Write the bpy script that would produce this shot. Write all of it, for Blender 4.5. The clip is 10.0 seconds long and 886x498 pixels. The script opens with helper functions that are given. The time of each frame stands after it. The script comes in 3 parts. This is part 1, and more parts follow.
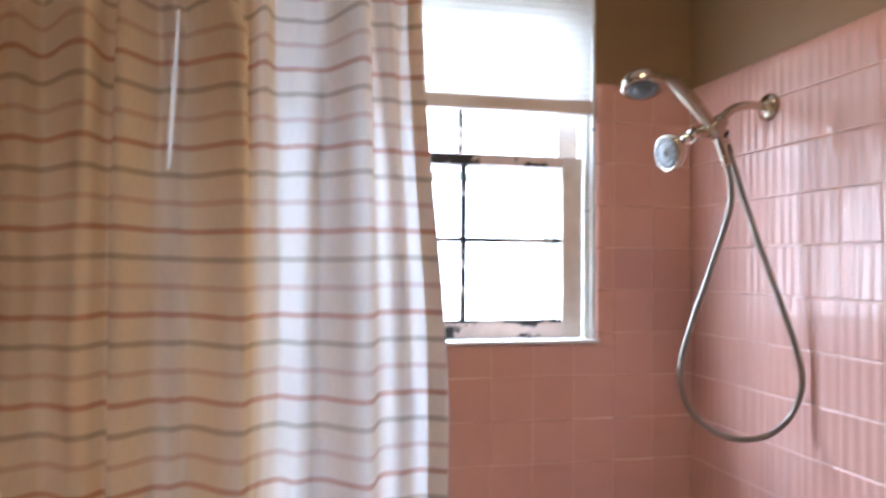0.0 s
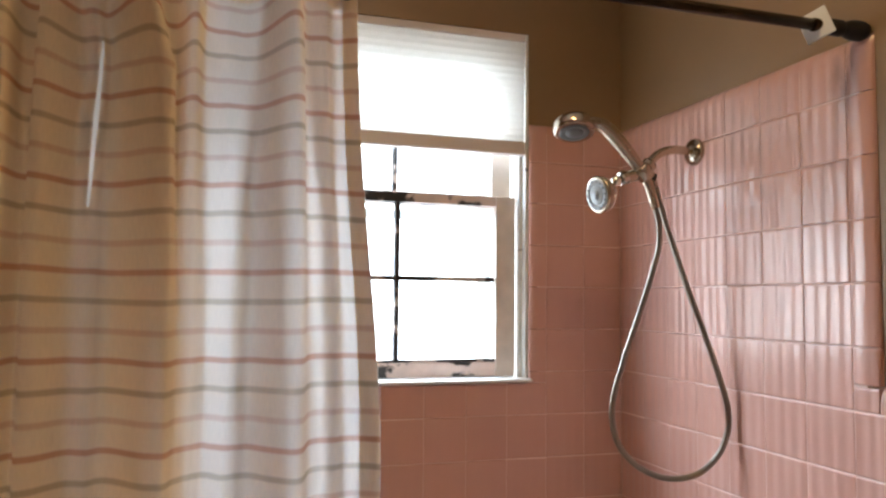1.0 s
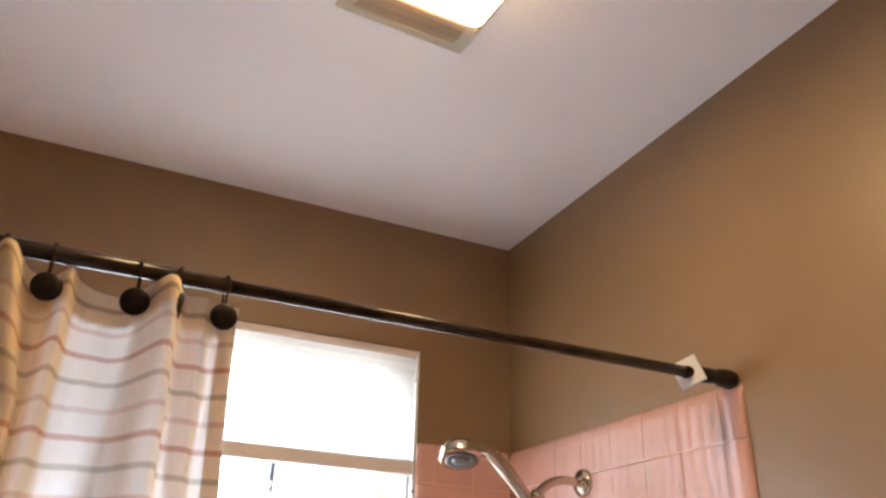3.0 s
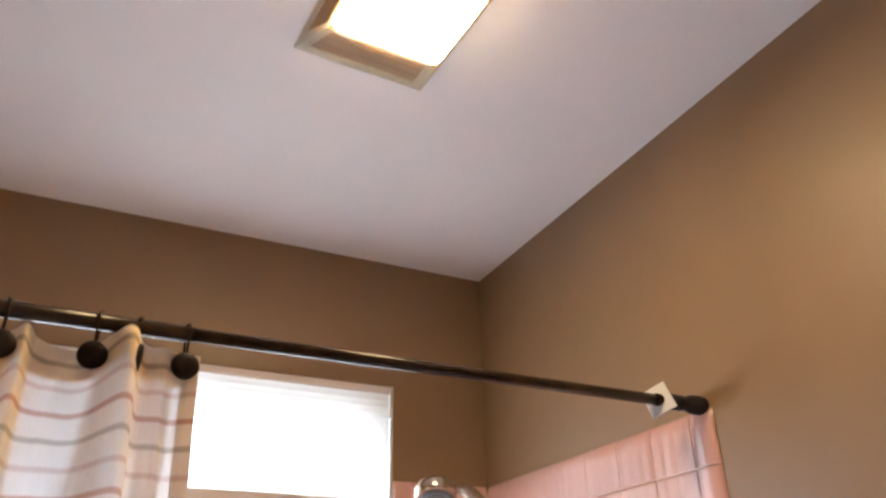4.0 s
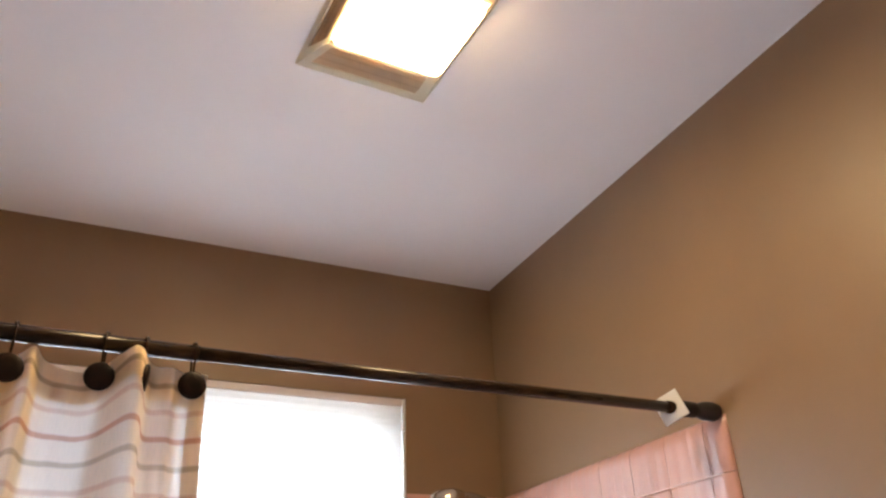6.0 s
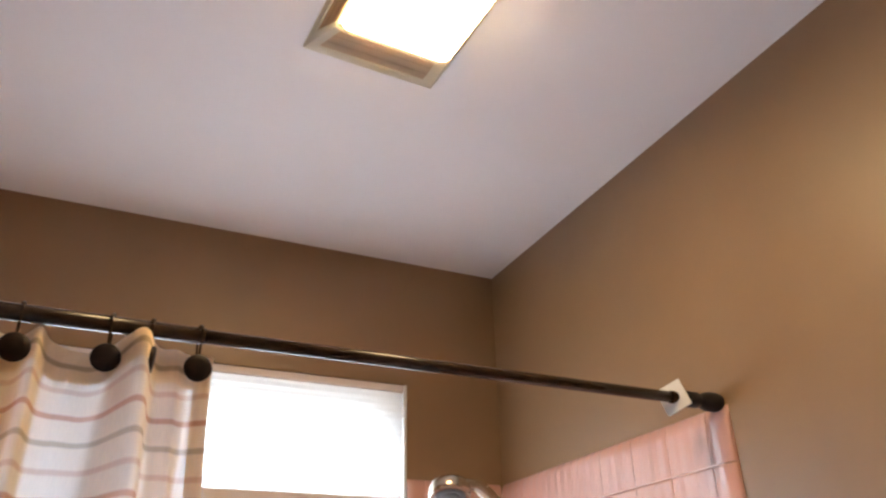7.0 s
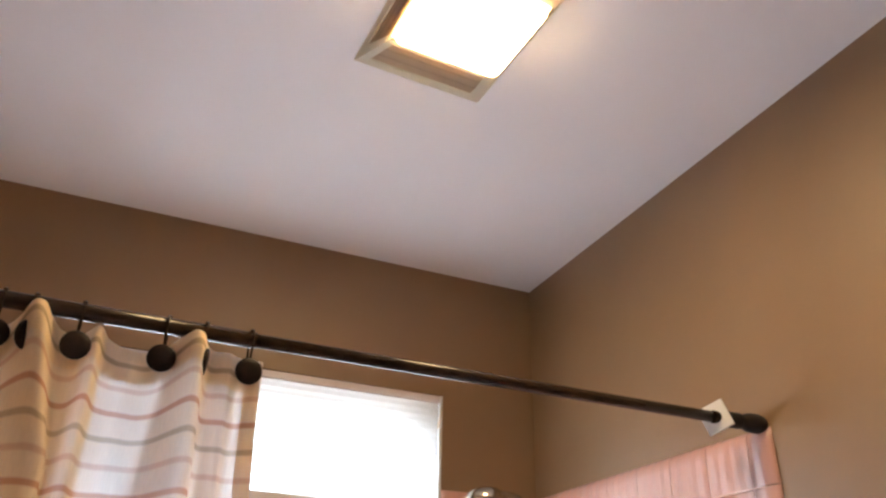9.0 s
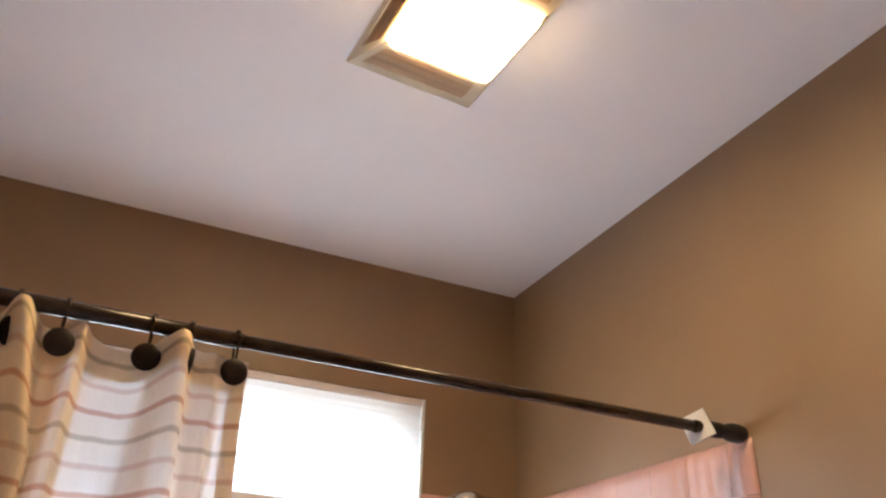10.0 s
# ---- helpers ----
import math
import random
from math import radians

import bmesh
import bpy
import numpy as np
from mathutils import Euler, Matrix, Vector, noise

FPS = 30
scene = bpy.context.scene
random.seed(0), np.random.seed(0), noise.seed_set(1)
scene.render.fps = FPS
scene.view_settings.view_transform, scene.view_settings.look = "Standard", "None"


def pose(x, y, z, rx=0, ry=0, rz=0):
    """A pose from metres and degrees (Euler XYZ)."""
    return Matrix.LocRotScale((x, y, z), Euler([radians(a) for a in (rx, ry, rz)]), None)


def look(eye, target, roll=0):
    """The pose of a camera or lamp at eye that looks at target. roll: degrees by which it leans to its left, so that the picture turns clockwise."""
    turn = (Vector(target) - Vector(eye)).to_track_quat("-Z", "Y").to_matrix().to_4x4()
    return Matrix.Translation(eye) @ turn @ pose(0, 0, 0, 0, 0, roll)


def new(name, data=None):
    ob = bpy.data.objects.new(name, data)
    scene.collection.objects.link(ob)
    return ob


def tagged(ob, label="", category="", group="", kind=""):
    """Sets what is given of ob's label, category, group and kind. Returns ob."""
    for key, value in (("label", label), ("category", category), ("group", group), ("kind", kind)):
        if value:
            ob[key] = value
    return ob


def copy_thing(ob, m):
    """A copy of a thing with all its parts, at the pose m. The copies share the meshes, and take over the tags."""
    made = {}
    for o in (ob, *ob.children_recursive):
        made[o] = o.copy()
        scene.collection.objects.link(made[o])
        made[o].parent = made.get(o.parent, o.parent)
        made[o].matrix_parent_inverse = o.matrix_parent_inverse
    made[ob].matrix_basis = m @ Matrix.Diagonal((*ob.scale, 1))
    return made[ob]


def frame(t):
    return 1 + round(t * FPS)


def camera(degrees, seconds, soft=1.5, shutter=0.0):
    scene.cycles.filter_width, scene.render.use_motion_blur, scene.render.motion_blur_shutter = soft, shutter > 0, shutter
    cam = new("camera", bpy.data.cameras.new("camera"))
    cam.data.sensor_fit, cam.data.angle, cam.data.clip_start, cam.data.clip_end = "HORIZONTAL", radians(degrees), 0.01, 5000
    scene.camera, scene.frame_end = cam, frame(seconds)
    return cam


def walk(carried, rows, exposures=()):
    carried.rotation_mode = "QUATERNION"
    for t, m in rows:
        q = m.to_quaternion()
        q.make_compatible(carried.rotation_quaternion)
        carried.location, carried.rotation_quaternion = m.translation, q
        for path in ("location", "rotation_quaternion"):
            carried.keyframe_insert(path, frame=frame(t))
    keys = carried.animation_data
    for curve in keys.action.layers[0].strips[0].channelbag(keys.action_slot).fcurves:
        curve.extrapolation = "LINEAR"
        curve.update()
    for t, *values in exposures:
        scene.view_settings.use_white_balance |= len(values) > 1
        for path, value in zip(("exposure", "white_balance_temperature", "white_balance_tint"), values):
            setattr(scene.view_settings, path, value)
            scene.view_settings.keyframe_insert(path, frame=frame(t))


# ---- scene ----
cam = camera(60.8, 10.0, soft=2.3, shutter=0.8)

PATH = [
    (0, (-1.069, -1.823, 1.345), (-0.645, 0.131, 1.389), 0.4),
    (0.5, (-1.074, -1.82, 1.352), (-0.531, 0.101, 1.473), 0.3),
    (1, (-1.068, -1.807, 1.357), (-0.473, 0.097, 1.492), 0.6),
    (1.2, (-1.054, -1.798, 1.362), (-0.473, 0.106, 1.547), 1.3),
    (1.3, (-1.054, -1.8, 1.365), (-0.504, 0.1, 1.661), 2.3),
    (1.5, (-1.046, -1.812, 1.39), (-0.436, 0.048, 1.8), 4.2),
    (1.7, (-1.036, -1.808, 1.402), (-0.368, -0.04, 2.055), 3.5),
    (1.8, (-1.04, -1.805, 1.409), (-0.352, -0.079, 2.149), 2.4),
    (2, (-1.042, -1.796, 1.414), (-0.343, -0.095, 2.198), 2.7),
    (2.5, (-1.04, -1.783, 1.428), (-0.31, -0.118, 2.26), 2.9),
    (3.8, (-1.016, -1.814, 1.446), (-0.233, -0.215, 2.357), -0.5),
    (4, (-1.016, -1.805, 1.451), (-0.225, -0.22, 2.382), -1.2),
    (4.5, (-1.013, -1.816, 1.463), (-0.237, -0.234, 2.409), -2.9),
    (5, (-1.009, -1.814, 1.46), (-0.239, -0.24, 2.425), -2.8),
    (5.5, (-1.004, -1.811, 1.459), (-0.244, -0.231, 2.423), -2.6),
    (6.8, (-1.006, -1.81, 1.455), (-0.246, -0.208, 2.38), -1.4),
    (7, (-1.013, -1.803, 1.457), (-0.251, -0.201, 2.379), -1.3),
    (7.5, (-1.027, -1.803, 1.454), (-0.293, -0.18, 2.364), -0.2),
    (8, (-1.03, -1.801, 1.451), (-0.311, -0.162, 2.344), 0.1),
    (8.5, (-1.037, -1.808, 1.451), (-0.369, -0.174, 2.391), 0.5),
    (9, (-1.04, -1.804, 1.451), (-0.358, -0.181, 2.401), 1.5),
    (9.5, (-1.051, -1.802, 1.453), (-0.343, -0.196, 2.411), 2.0),
    (10, (-1.048, -1.803, 1.453), (-0.328, -0.201, 2.41), 2.2),
]
walk(cam, [(r[0], look(*r[1:])) for r in PATH], [(0, 0.14, 6350, 14), (0.5, -0.07, 6800, 12), (1, -0.25, 7450, 12), (1.5, -0.36, 8200, 13), (1.7, -0.2, 8500, 13), (2.1, 0.0, 8500, 13), (2.6, 0.52, 7700, 14), (4, 0.57, 6900, 15), (10, 0.57, 6900, 15)])

# ---- sizes of the room ----
H = 2.43            # ceiling
S = 0.1095          # tile pitch
ZJ = 1.3945         # a horizontal tile joint
TOP = ZJ + 4 * S - 0.010   # top of the shower tiles
CAP = 1.217         # top of the wainscot
WP = 0.010          # painted plaster lies this far behind the tile faces
XW, YS = -1.52, -2.7
WIN = (-1.212, -0.266, 1.154, 2.067)   # window opening: x0, x1, z0, z1
ROD_Y, ROD_Z = -0.800, 1.829

# ---- light ----
world = bpy.data.worlds.new("overcast_sky")
scene.world = world
world.use_nodes = True
wn = world.node_tree
sky = wn.nodes.new("ShaderNodeTexSky")
sky.sky_type, sky.sun_disc = "NISHITA", False
sky.sun_elevation, sky.sun_rotation = radians(59), radians(-3)
wn.links.new(sky.outputs[0], wn.nodes["Background"].inputs[0])
wn.nodes["Background"].inputs[1].default_value = 0.12

sun_data = bpy.data.lights.new("sun", "SUN")
sun_data.energy, sun_data.angle, sun_data.color = 3.0, radians(14), (1, 0.97, 0.93)
sun = new("sun", sun_data)
sun.matrix_world = look((-0.80, 1.0, 2.85), (-0.74, 0.0, 1.2))

# the bright sky above the window, shining down into the tub
day = bpy.data.lights.new("daylight", "AREA")
day.shape, day.size, day.size_y = "RECTANGLE", 3.6, 2.6
day.energy, day.color = 1300, (0.54, 0.745, 1.0)
daylight = new("daylight", day)
daylight.matrix_world = look((-1.15, 1.7, 3.2), (-0.70, -0.1, 1.15))
# sky and pale ground together, as they shine in through the opening
opening = bpy.data.lights.new("window_light", "AREA")
opening.shape, opening.size, opening.size_y = "RECTANGLE", 0.90, 0.88
opening.energy, opening.color = 11, (0.66, 0.82, 1.0)
window_light = new("window_light", opening)
window_light.matrix_world = look((-0.74, 0.24, 1.62), (-0.74, -1.0, 1.62))
LAMP = 36.0

# ---- helpers for materials ----
def material(name, color, rough=0.5, metal=0.0, spec=0.5):
    m = bpy.data.materials.new(name)
    m.use_nodes = True
    b = m.node_tree.nodes["Principled BSDF"]
    b.inputs["Base Color"].default_value = (*color, 1)
    b.inputs["Roughness"].default_value = rough
    b.inputs["Metallic"].default_value = metal
    b.inputs["Specular IOR Level"].default_value = spec
    return m, m.node_tree, b


def node(nt, kind, **values):
    n = nt.nodes.new(kind)
    for k, v in values.items():
        n.inputs[k].default_value = v
    return n


def noise_at(nt, scale, stretch=(1, 1, 1), detail=4, space="Position"):
    mp = nt.nodes.new("ShaderNodeMapping")
    mp.inputs["Scale"].default_value = stretch
    if space == "Position":
        nt.links.new(nt.nodes.new("ShaderNodeNewGeometry").outputs["Position"], mp.inputs[0])
    else:
        nt.links.new(nt.nodes.new("ShaderNodeTexCoord").outputs[space], mp.inputs[0])
    n = node(nt, "ShaderNodeTexNoise", Scale=scale, Detail=detail)
    nt.links.new(mp.outputs[0], n.inputs["Vector"])
    return n


def ramp(nt, src, stops):
    r = nt.nodes.new("ShaderNodeValToRGB")
    el = r.color_ramp.elements
    while len(el) < len(stops):
        el.new(0.5)
    for e, (p, c) in zip(el, stops):
        e.position, e.color = p, (*c, 1)
    nt.links.new(src, r.inputs[0])
    return r


def mixed(nt, fac, a, b, mode="MIX"):
    m = nt.nodes.new("ShaderNodeMix")
    m.data_type, m.blend_type = "RGBA", mode
    for sock, v in ((m.inputs[0], fac), (m.inputs[6], a), (m.inputs[7], b)):
        if isinstance(v, (int, float)):
            sock.default_value = v
        elif isinstance(v, tuple):
            sock.default_value = (*v, 1)
        else:
            nt.links.new(v, sock)
    return m.outputs[2]


def bump(nt, b, height, strength, distance):
    n = node(nt, "ShaderNodeBump", Strength=strength, Distance=distance)
    nt.links.new(height, n.inputs["Height"])
    nt.links.new(n.outputs[0], b.inputs["Normal"])
    return n


def painted(name, color, rough, vary=0.12, grain=500.0, depth=0.0004):
    """Wall paint: broad uneven tone, roller stipple."""
    m, nt, b = material(name, color, rough)
    broad = noise_at(nt, 2.2, detail=5)
    dark = tuple(c * (1 - vary) for c in color)
    light = tuple(min(1, c * (1 + vary)) for c in color)
    nt.links.new(ramp(nt, broad.outputs[0], [(0.3, dark), (0.7, light)]).outputs[0], b.inputs["Base Color"])
    stip = noise_at(nt, grain, detail=2)
    bump(nt, b, stip.outputs[0], 0.25, depth)
    return m


# ---- materials ----
M_WALL = painted("brown_wall_paint", (0.268, 0.162, 0.083), 0.42)
M_CEIL = painted("ceiling_paint", (0.82, 0.79, 0.79), 0.8, 0.03)
M_BOUNCE = painted("pale_bounce_paint", (0.80, 0.72, 0.60), 0.6, 0.05)
M_FLOOR = painted("floor_finish", (0.84, 0.81, 0.78), 0.4, 0.1)
M_GROUT = painted("pale_grout", (0.84, 0.63, 0.57), 0.8, 0.1, 900)


def tile_material(name, ripple):
    m, nt, b = material(name, (0.68, 0.30, 0.23), 0.07)
    b.inputs["Coat Weight"].default_value = 0.7
    b.inputs["IOR"].default_value = 1.58
    b.inputs["Coat Roughness"].default_value = 0.035
    b.inputs["Specular IOR Level"].default_value = 0.5
    info = nt.nodes.new("ShaderNodeObjectInfo")
    shade = ramp(nt, info.outputs["Random"], [(0.0, (0.62, 0.335, 0.270)), (1.0, (0.65, 0.36, 0.295))])
    cloud = noise_at(nt, 9, detail=4)
    col = mixed(nt, 0.12, shade.outputs[0], ramp(nt, cloud.outputs[0], [(0.35, (0.55, 0.26, 0.20)), (0.7, (0.71, 0.41, 0.34))]).outputs[0])
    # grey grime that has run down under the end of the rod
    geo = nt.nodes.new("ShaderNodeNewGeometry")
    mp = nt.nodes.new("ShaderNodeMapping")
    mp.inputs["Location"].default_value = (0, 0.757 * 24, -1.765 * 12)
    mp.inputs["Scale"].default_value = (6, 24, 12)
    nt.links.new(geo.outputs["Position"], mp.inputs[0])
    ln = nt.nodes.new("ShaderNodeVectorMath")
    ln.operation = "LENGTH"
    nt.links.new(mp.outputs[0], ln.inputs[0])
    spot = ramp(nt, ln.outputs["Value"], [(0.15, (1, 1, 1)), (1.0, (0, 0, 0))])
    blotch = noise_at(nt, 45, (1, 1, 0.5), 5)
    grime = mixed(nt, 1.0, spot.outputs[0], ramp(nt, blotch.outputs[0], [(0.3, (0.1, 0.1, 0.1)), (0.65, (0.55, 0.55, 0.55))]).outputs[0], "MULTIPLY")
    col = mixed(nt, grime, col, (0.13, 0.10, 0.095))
    nt.links.new(col, b.inputs["Base Color"])
    # upright ripples in the glaze, about three to a tile
    def calc(op, p, q, r=0.0):
        m_ = nt.nodes.new("ShaderNodeMath")
        m_.operation = op
        for sock, v in zip(m_.inputs, (p, q, r)):
            if isinstance(v, (int, float)):
                sock.default_value = v
            else:
                nt.links.new(v, sock)
        return m_.outputs[0]

    at = nt.nodes.new("ShaderNodeSeparateXYZ")
    nt.links.new(geo.outputs["Position"], at.inputs[0])
    across = calc("ADD", at.outputs["X"], at.outputs["Y"])
    drift = noise_at(nt, 1.0, (26, 26, 3.2), 2)
    phase = calc("MULTIPLY_ADD", drift.outputs[0], 4.0, calc("MULTIPLY", info.outputs["Random"], 2.5))
    wave = calc("SINE", calc("MULTIPLY_ADD", across, 2 * math.pi / 0.0290, phase), 0.0)
    swell = noise_at(nt, 1.0, (14, 14, 5), 2)
    fine = noise_at(nt, 260, detail=2)
    height = calc("MULTIPLY_ADD", wave, calc("MULTIPLY", swell.outputs[0], 0.62), calc("MULTIPLY", fine.outputs[0], 0.02))
    nt.links.new(bump(nt, b, height, 1.0, ripple).outputs[0], b.inputs["Coat Normal"])
    film = noise_at(nt, 14, (1, 1, 0.35), 5)
    nt.links.new(ramp(nt, film.outputs[0], [(0.35, (0.30, 0.30, 0.30)), (0.75, (0.42, 0.42, 0.42))]).outputs[0], b.inputs["Roughness"])
    return m


def mouldy_paint(name, color, amount):
    """Old window paint, with black mould and bare patches where the cover is lost."""
    m, nt, b = material(name, color, 0.5)
    tone = noise_at(nt, 20, detail=5)
    base = ramp(nt, tone.outputs[0], [(0.3, tuple(c * 0.82 for c in color)), (0.7, color)])
    spots = noise_at(nt, 42, (0.3, 1, 0.45), 8)
    edge = 0.66 - 0.3 * amount
    mask = ramp(nt, spots.outputs[0], [(edge, (0, 0, 0)), (edge + 0.05, (1, 1, 1))])
    nt.links.new(mixed(nt, mask.outputs[0], base.outputs[0], (0.022, 0.02, 0.02)), b.inputs["Base Color"])
    bump(nt, b, spots.outputs[0], 0.4, 0.001)
    return m


def cloth_material(name, dense, open_weave):
    """Thin woven cotton with printed stripes; lets daylight through."""
    m = bpy.data.materials.new(name)
    m.use_nodes = True
    nt = m.node_tree
    nt.nodes.remove(nt.nodes["Principled BSDF"])
    uv = nt.nodes.new("ShaderNodeUVMap")
    sep = nt.nodes.new("ShaderNodeSeparateXYZ")
    nt.links.new(uv.outputs[0], sep.inputs[0])
    wob = node(nt, "ShaderNodeTexNoise", Scale=60.0, Detail=2.0)
    nt.links.new(uv.outputs[0], wob.inputs["Vector"])
    off = node(nt, "ShaderNodeMath")
    off.operation = "MULTIPLY_ADD"
    nt.links.new(wob.outputs[0], off.inputs[0])
    off.inputs[1].default_value = 0.0015
    nt.links.new(sep.outputs["Y"], off.inputs[2])
    div = node(nt, "ShaderNodeMath")
    div.operation = "DIVIDE"
    nt.links.new(off.outputs[0], div.inputs[0])
    div.inputs[1].default_value = 0.1105
    fr = node(nt, "ShaderNodeMath")
    fr.operation = "FRACT"
    nt.links.new(div.outputs[0], fr.inputs[0])
    cream, rust, olive, blush = (0.90, 0.69, 0.42), (0.62, 0.29, 0.14), (0.53, 0.38, 0.22), (0.73, 0.46, 0.26)
    e, w = 0.030, 0.020
    def stripes(ground, colours):
        stops = []
        for c, p in zip(colours, (0.167, 0.5, 0.833)):
            stops += [(p - w - e, ground), (p - w, c), (p + w, c), (p + w + e, ground)]
        return ramp(nt, fr.outputs[0], stops)

    band = stripes(cream, (rust, olive, blush))
    lit = stripes((0.84, 0.84, 0.85), ((0.73, 0.52, 0.44), (0.68, 0.60, 0.49), (0.79, 0.68, 0.62)))
    slub = nt.nodes.new("ShaderNodeMapping")
    slub.inputs["Scale"].default_value = (700, 60, 1)
    nt.links.new(uv.outputs[0], slub.inputs[0])
    yarn = node(nt, "ShaderNodeTexNoise", Scale=1.0, Detail=3.0)
    nt.links.new(slub.outputs[0], yarn.inputs["Vector"])
    tone = ramp(nt, yarn.outputs[0], [(0.3, (0.93, 0.93, 0.93)), (0.7, (1, 1, 1))])
    col = mixed(nt, 1.0, band.outputs[0], tone.outputs[0], "MULTIPLY")
    dif = nt.nodes.new("ShaderNodeBsdfDiffuse")
    tra = nt.nodes.new("ShaderNodeBsdfTranslucent")
    mix = nt.nodes.new("ShaderNodeMixShader")
    mix.inputs[0].default_value = dense
    pale = mixed(nt, 1.0, lit.outputs[0], tone.outputs[0], "MULTIPLY")
    nt.links.new(col, dif.inputs["Color"])
    nt.links.new(pale, tra.inputs["Color"])
    bmp = node(nt, "ShaderNodeBump", Strength=0.3, Distance=0.0006)
    nt.links.new(yarn.outputs[0], bmp.inputs["Height"])
    nt.links.new(bmp.outputs[0], dif.inputs["Normal"])
    nt.links.new(dif.outputs[0], mix.inputs[1])
    nt.links.new(tra.outputs[0], mix.inputs[2])
    # light that passes between the threads nearly straight on
    ref = node(nt, "ShaderNodeBsdfRefraction", Roughness=0.8, IOR=1.3)
    nt.links.new(pale, ref.inputs["Color"])
    weave = nt.nodes.new("ShaderNodeMixShader")
    weave.inputs[0].default_value = open_weave
    nt.links.new(mix.outputs[0], weave.inputs[1])
    nt.links.new(ref.outputs[0], weave.inputs[2])
    nt.links.new(weave.outputs[0], nt.nodes["Material Output"].inputs[0])
    return m


def shade_material(name, through_light, dark=(0.80, 0.79, 0.76), pale=(0.86, 0.85, 0.82)):
    """Thin fibrous cloth, lit from behind."""
    m = bpy.data.materials.new(name)
    m.use_nodes = True
    nt = m.node_tree
    nt.nodes.remove(nt.nodes["Principled BSDF"])
    fib = noise_at(nt, 300, detail=3)
    col = ramp(nt, fib.outputs[0], [(0.3, dark), (0.7, pale)])
    dif = nt.nodes.new("ShaderNodeBsdfDiffuse")
    tra = nt.nodes.new("ShaderNodeBsdfTranslucent")
    mix = nt.nodes.new("ShaderNodeMixShader")
    mix.inputs[0].default_value = through_light
    for sh in (dif, tra):
        nt.links.new(col.outputs[0], sh.inputs["Color"])
    nt.links.new(dif.outputs[0], mix.inputs[1])
    nt.links.new(tra.outputs[0], mix.inputs[2])
    nt.links.new(mix.outputs[0], nt.nodes["Material Output"].inputs[0])
    return m


def nickel(name, color, rough):
    m, nt, b = material(name, color, rough, 1.0)
    spots = noise_at(nt, 120, detail=4)
    lo, hi = rough * 0.88, rough * 1.15
    nt.links.new(ramp(nt, spots.outputs[0], [(0.35, (lo, lo, lo)), (0.7, (hi, hi, hi))]).outputs[0], b.inputs["Roughness"])
    return m


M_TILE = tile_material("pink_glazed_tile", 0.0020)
M_FLAT_TILE = tile_material("pink_glazed_tile_flat", 0.0003)
M_SASH = mouldy_paint("old_cream_paint", (0.76, 0.66, 0.58), -0.1)
M_RAIL = mouldy_paint("stained_cream_paint", (0.72, 0.58, 0.52), 0.50)
# black share raised: mould plus the muntins' darkness against the bright panes
M_MUNTIN = mouldy_paint("mouldy_paint", (0.62, 0.53, 0.48), 0.80)
M_JAMB = mouldy_paint("white_jamb_paint", (0.78, 0.76, 0.72), -0.1)
M_SILL = painted("white_sill", (0.84, 0.83, 0.81), 0.3, 0.04)
M_GLASS, _nt, _b = material("window_glass", (1, 1, 1), 0.02)
_b.inputs["Transmission Weight"].default_value = 1.0
_b.inputs["IOR"].default_value = 1.45
M_STORM = painted("storm_frame_paint", (0.72, 0.78, 0.78), 0.4, 0.05)
M_BLIND = shade_material("blind_cloth", 0.44)
# tan tint put into the liner so that daylight through it turns warm
M_LINER = shade_material("warm_tinted_liner", 0.48, (0.82, 0.56, 0.32), (0.88, 0.63, 0.38))
# untinted copy for the strip behind the gap, so the slit looks bright
M_GAP_PALE = shade_material("pale_gap_strip", 0.42)
M_BLINDRAIL = painted("blind_rail", (0.72, 0.64, 0.60), 0.45, 0.05)
M_CLOTH = cloth_material("striped_curtain_cloth", 0.33, 0.035)
# for sheets added behind the folds to hold back daylight
M_BACKING = cloth_material("shade_backing_cloth", 0.60, 0.20)
M_HEM = cloth_material("doubled_curtain_cloth", 0.14, 0.03)
M_BRONZE, _nt, _b = material("oil_rubbed_bronze", (0.030, 0.017, 0.010), 0.27, 0.1, 0.3)
_n = noise_at(_nt, 90, (0.3, 1, 1), 4)
_nt.links.new(ramp(_nt, _n.outputs[0], [(0.35, (0.024, 0.014, 0.009)), (0.75, (0.055, 0.031, 0.017))]).outputs[0], _b.inputs["Base Color"])
M_DISC, _nt, _b = material("dull_dark_bronze", (0.018, 0.010, 0.007), 0.45, 0.1, 0.18)
_n = noise_at(_nt, 60, detail=4)
_nt.links.new(ramp(_nt, _n.outputs[0], [(0.35, (0.014, 0.008, 0.006)), (0.75, (0.030, 0.017, 0.011))]).outputs[0], _b.inputs["Base Color"])
M_RUBBER, _nt, _b = material("black_rubber", (0.018, 0.016, 0.015), 0.6)
bump(_nt, _b, noise_at(_nt, 350).outputs[0], 0.3, 0.0005)
M_PLATE = painted("white_plastic", (0.80, 0.81, 0.82), 0.35, 0.04)
M_CHROME = nickel("brushed_nickel", (0.54, 0.465, 0.38), 0.24)
M_POLISH = nickel("polished_chrome", (0.78, 0.77, 0.75), 0.08)
M_HOSE, _nt, _b = material("steel_hose", (0.38, 0.34, 0.30), 0.3, 1.0)
_n = noise_at(_nt, 6)
_nt.links.new(ramp(_nt, _n.outputs[0], [(0.3, (0.27, 0.235, 0.20)), (0.7, (0.35, 0.31, 0.27))]).outputs[0], _b.inputs["Base Color"])
M_FACE = painted("grey_spray_face", (0.36, 0.39, 0.42), 0.35, 0.15)
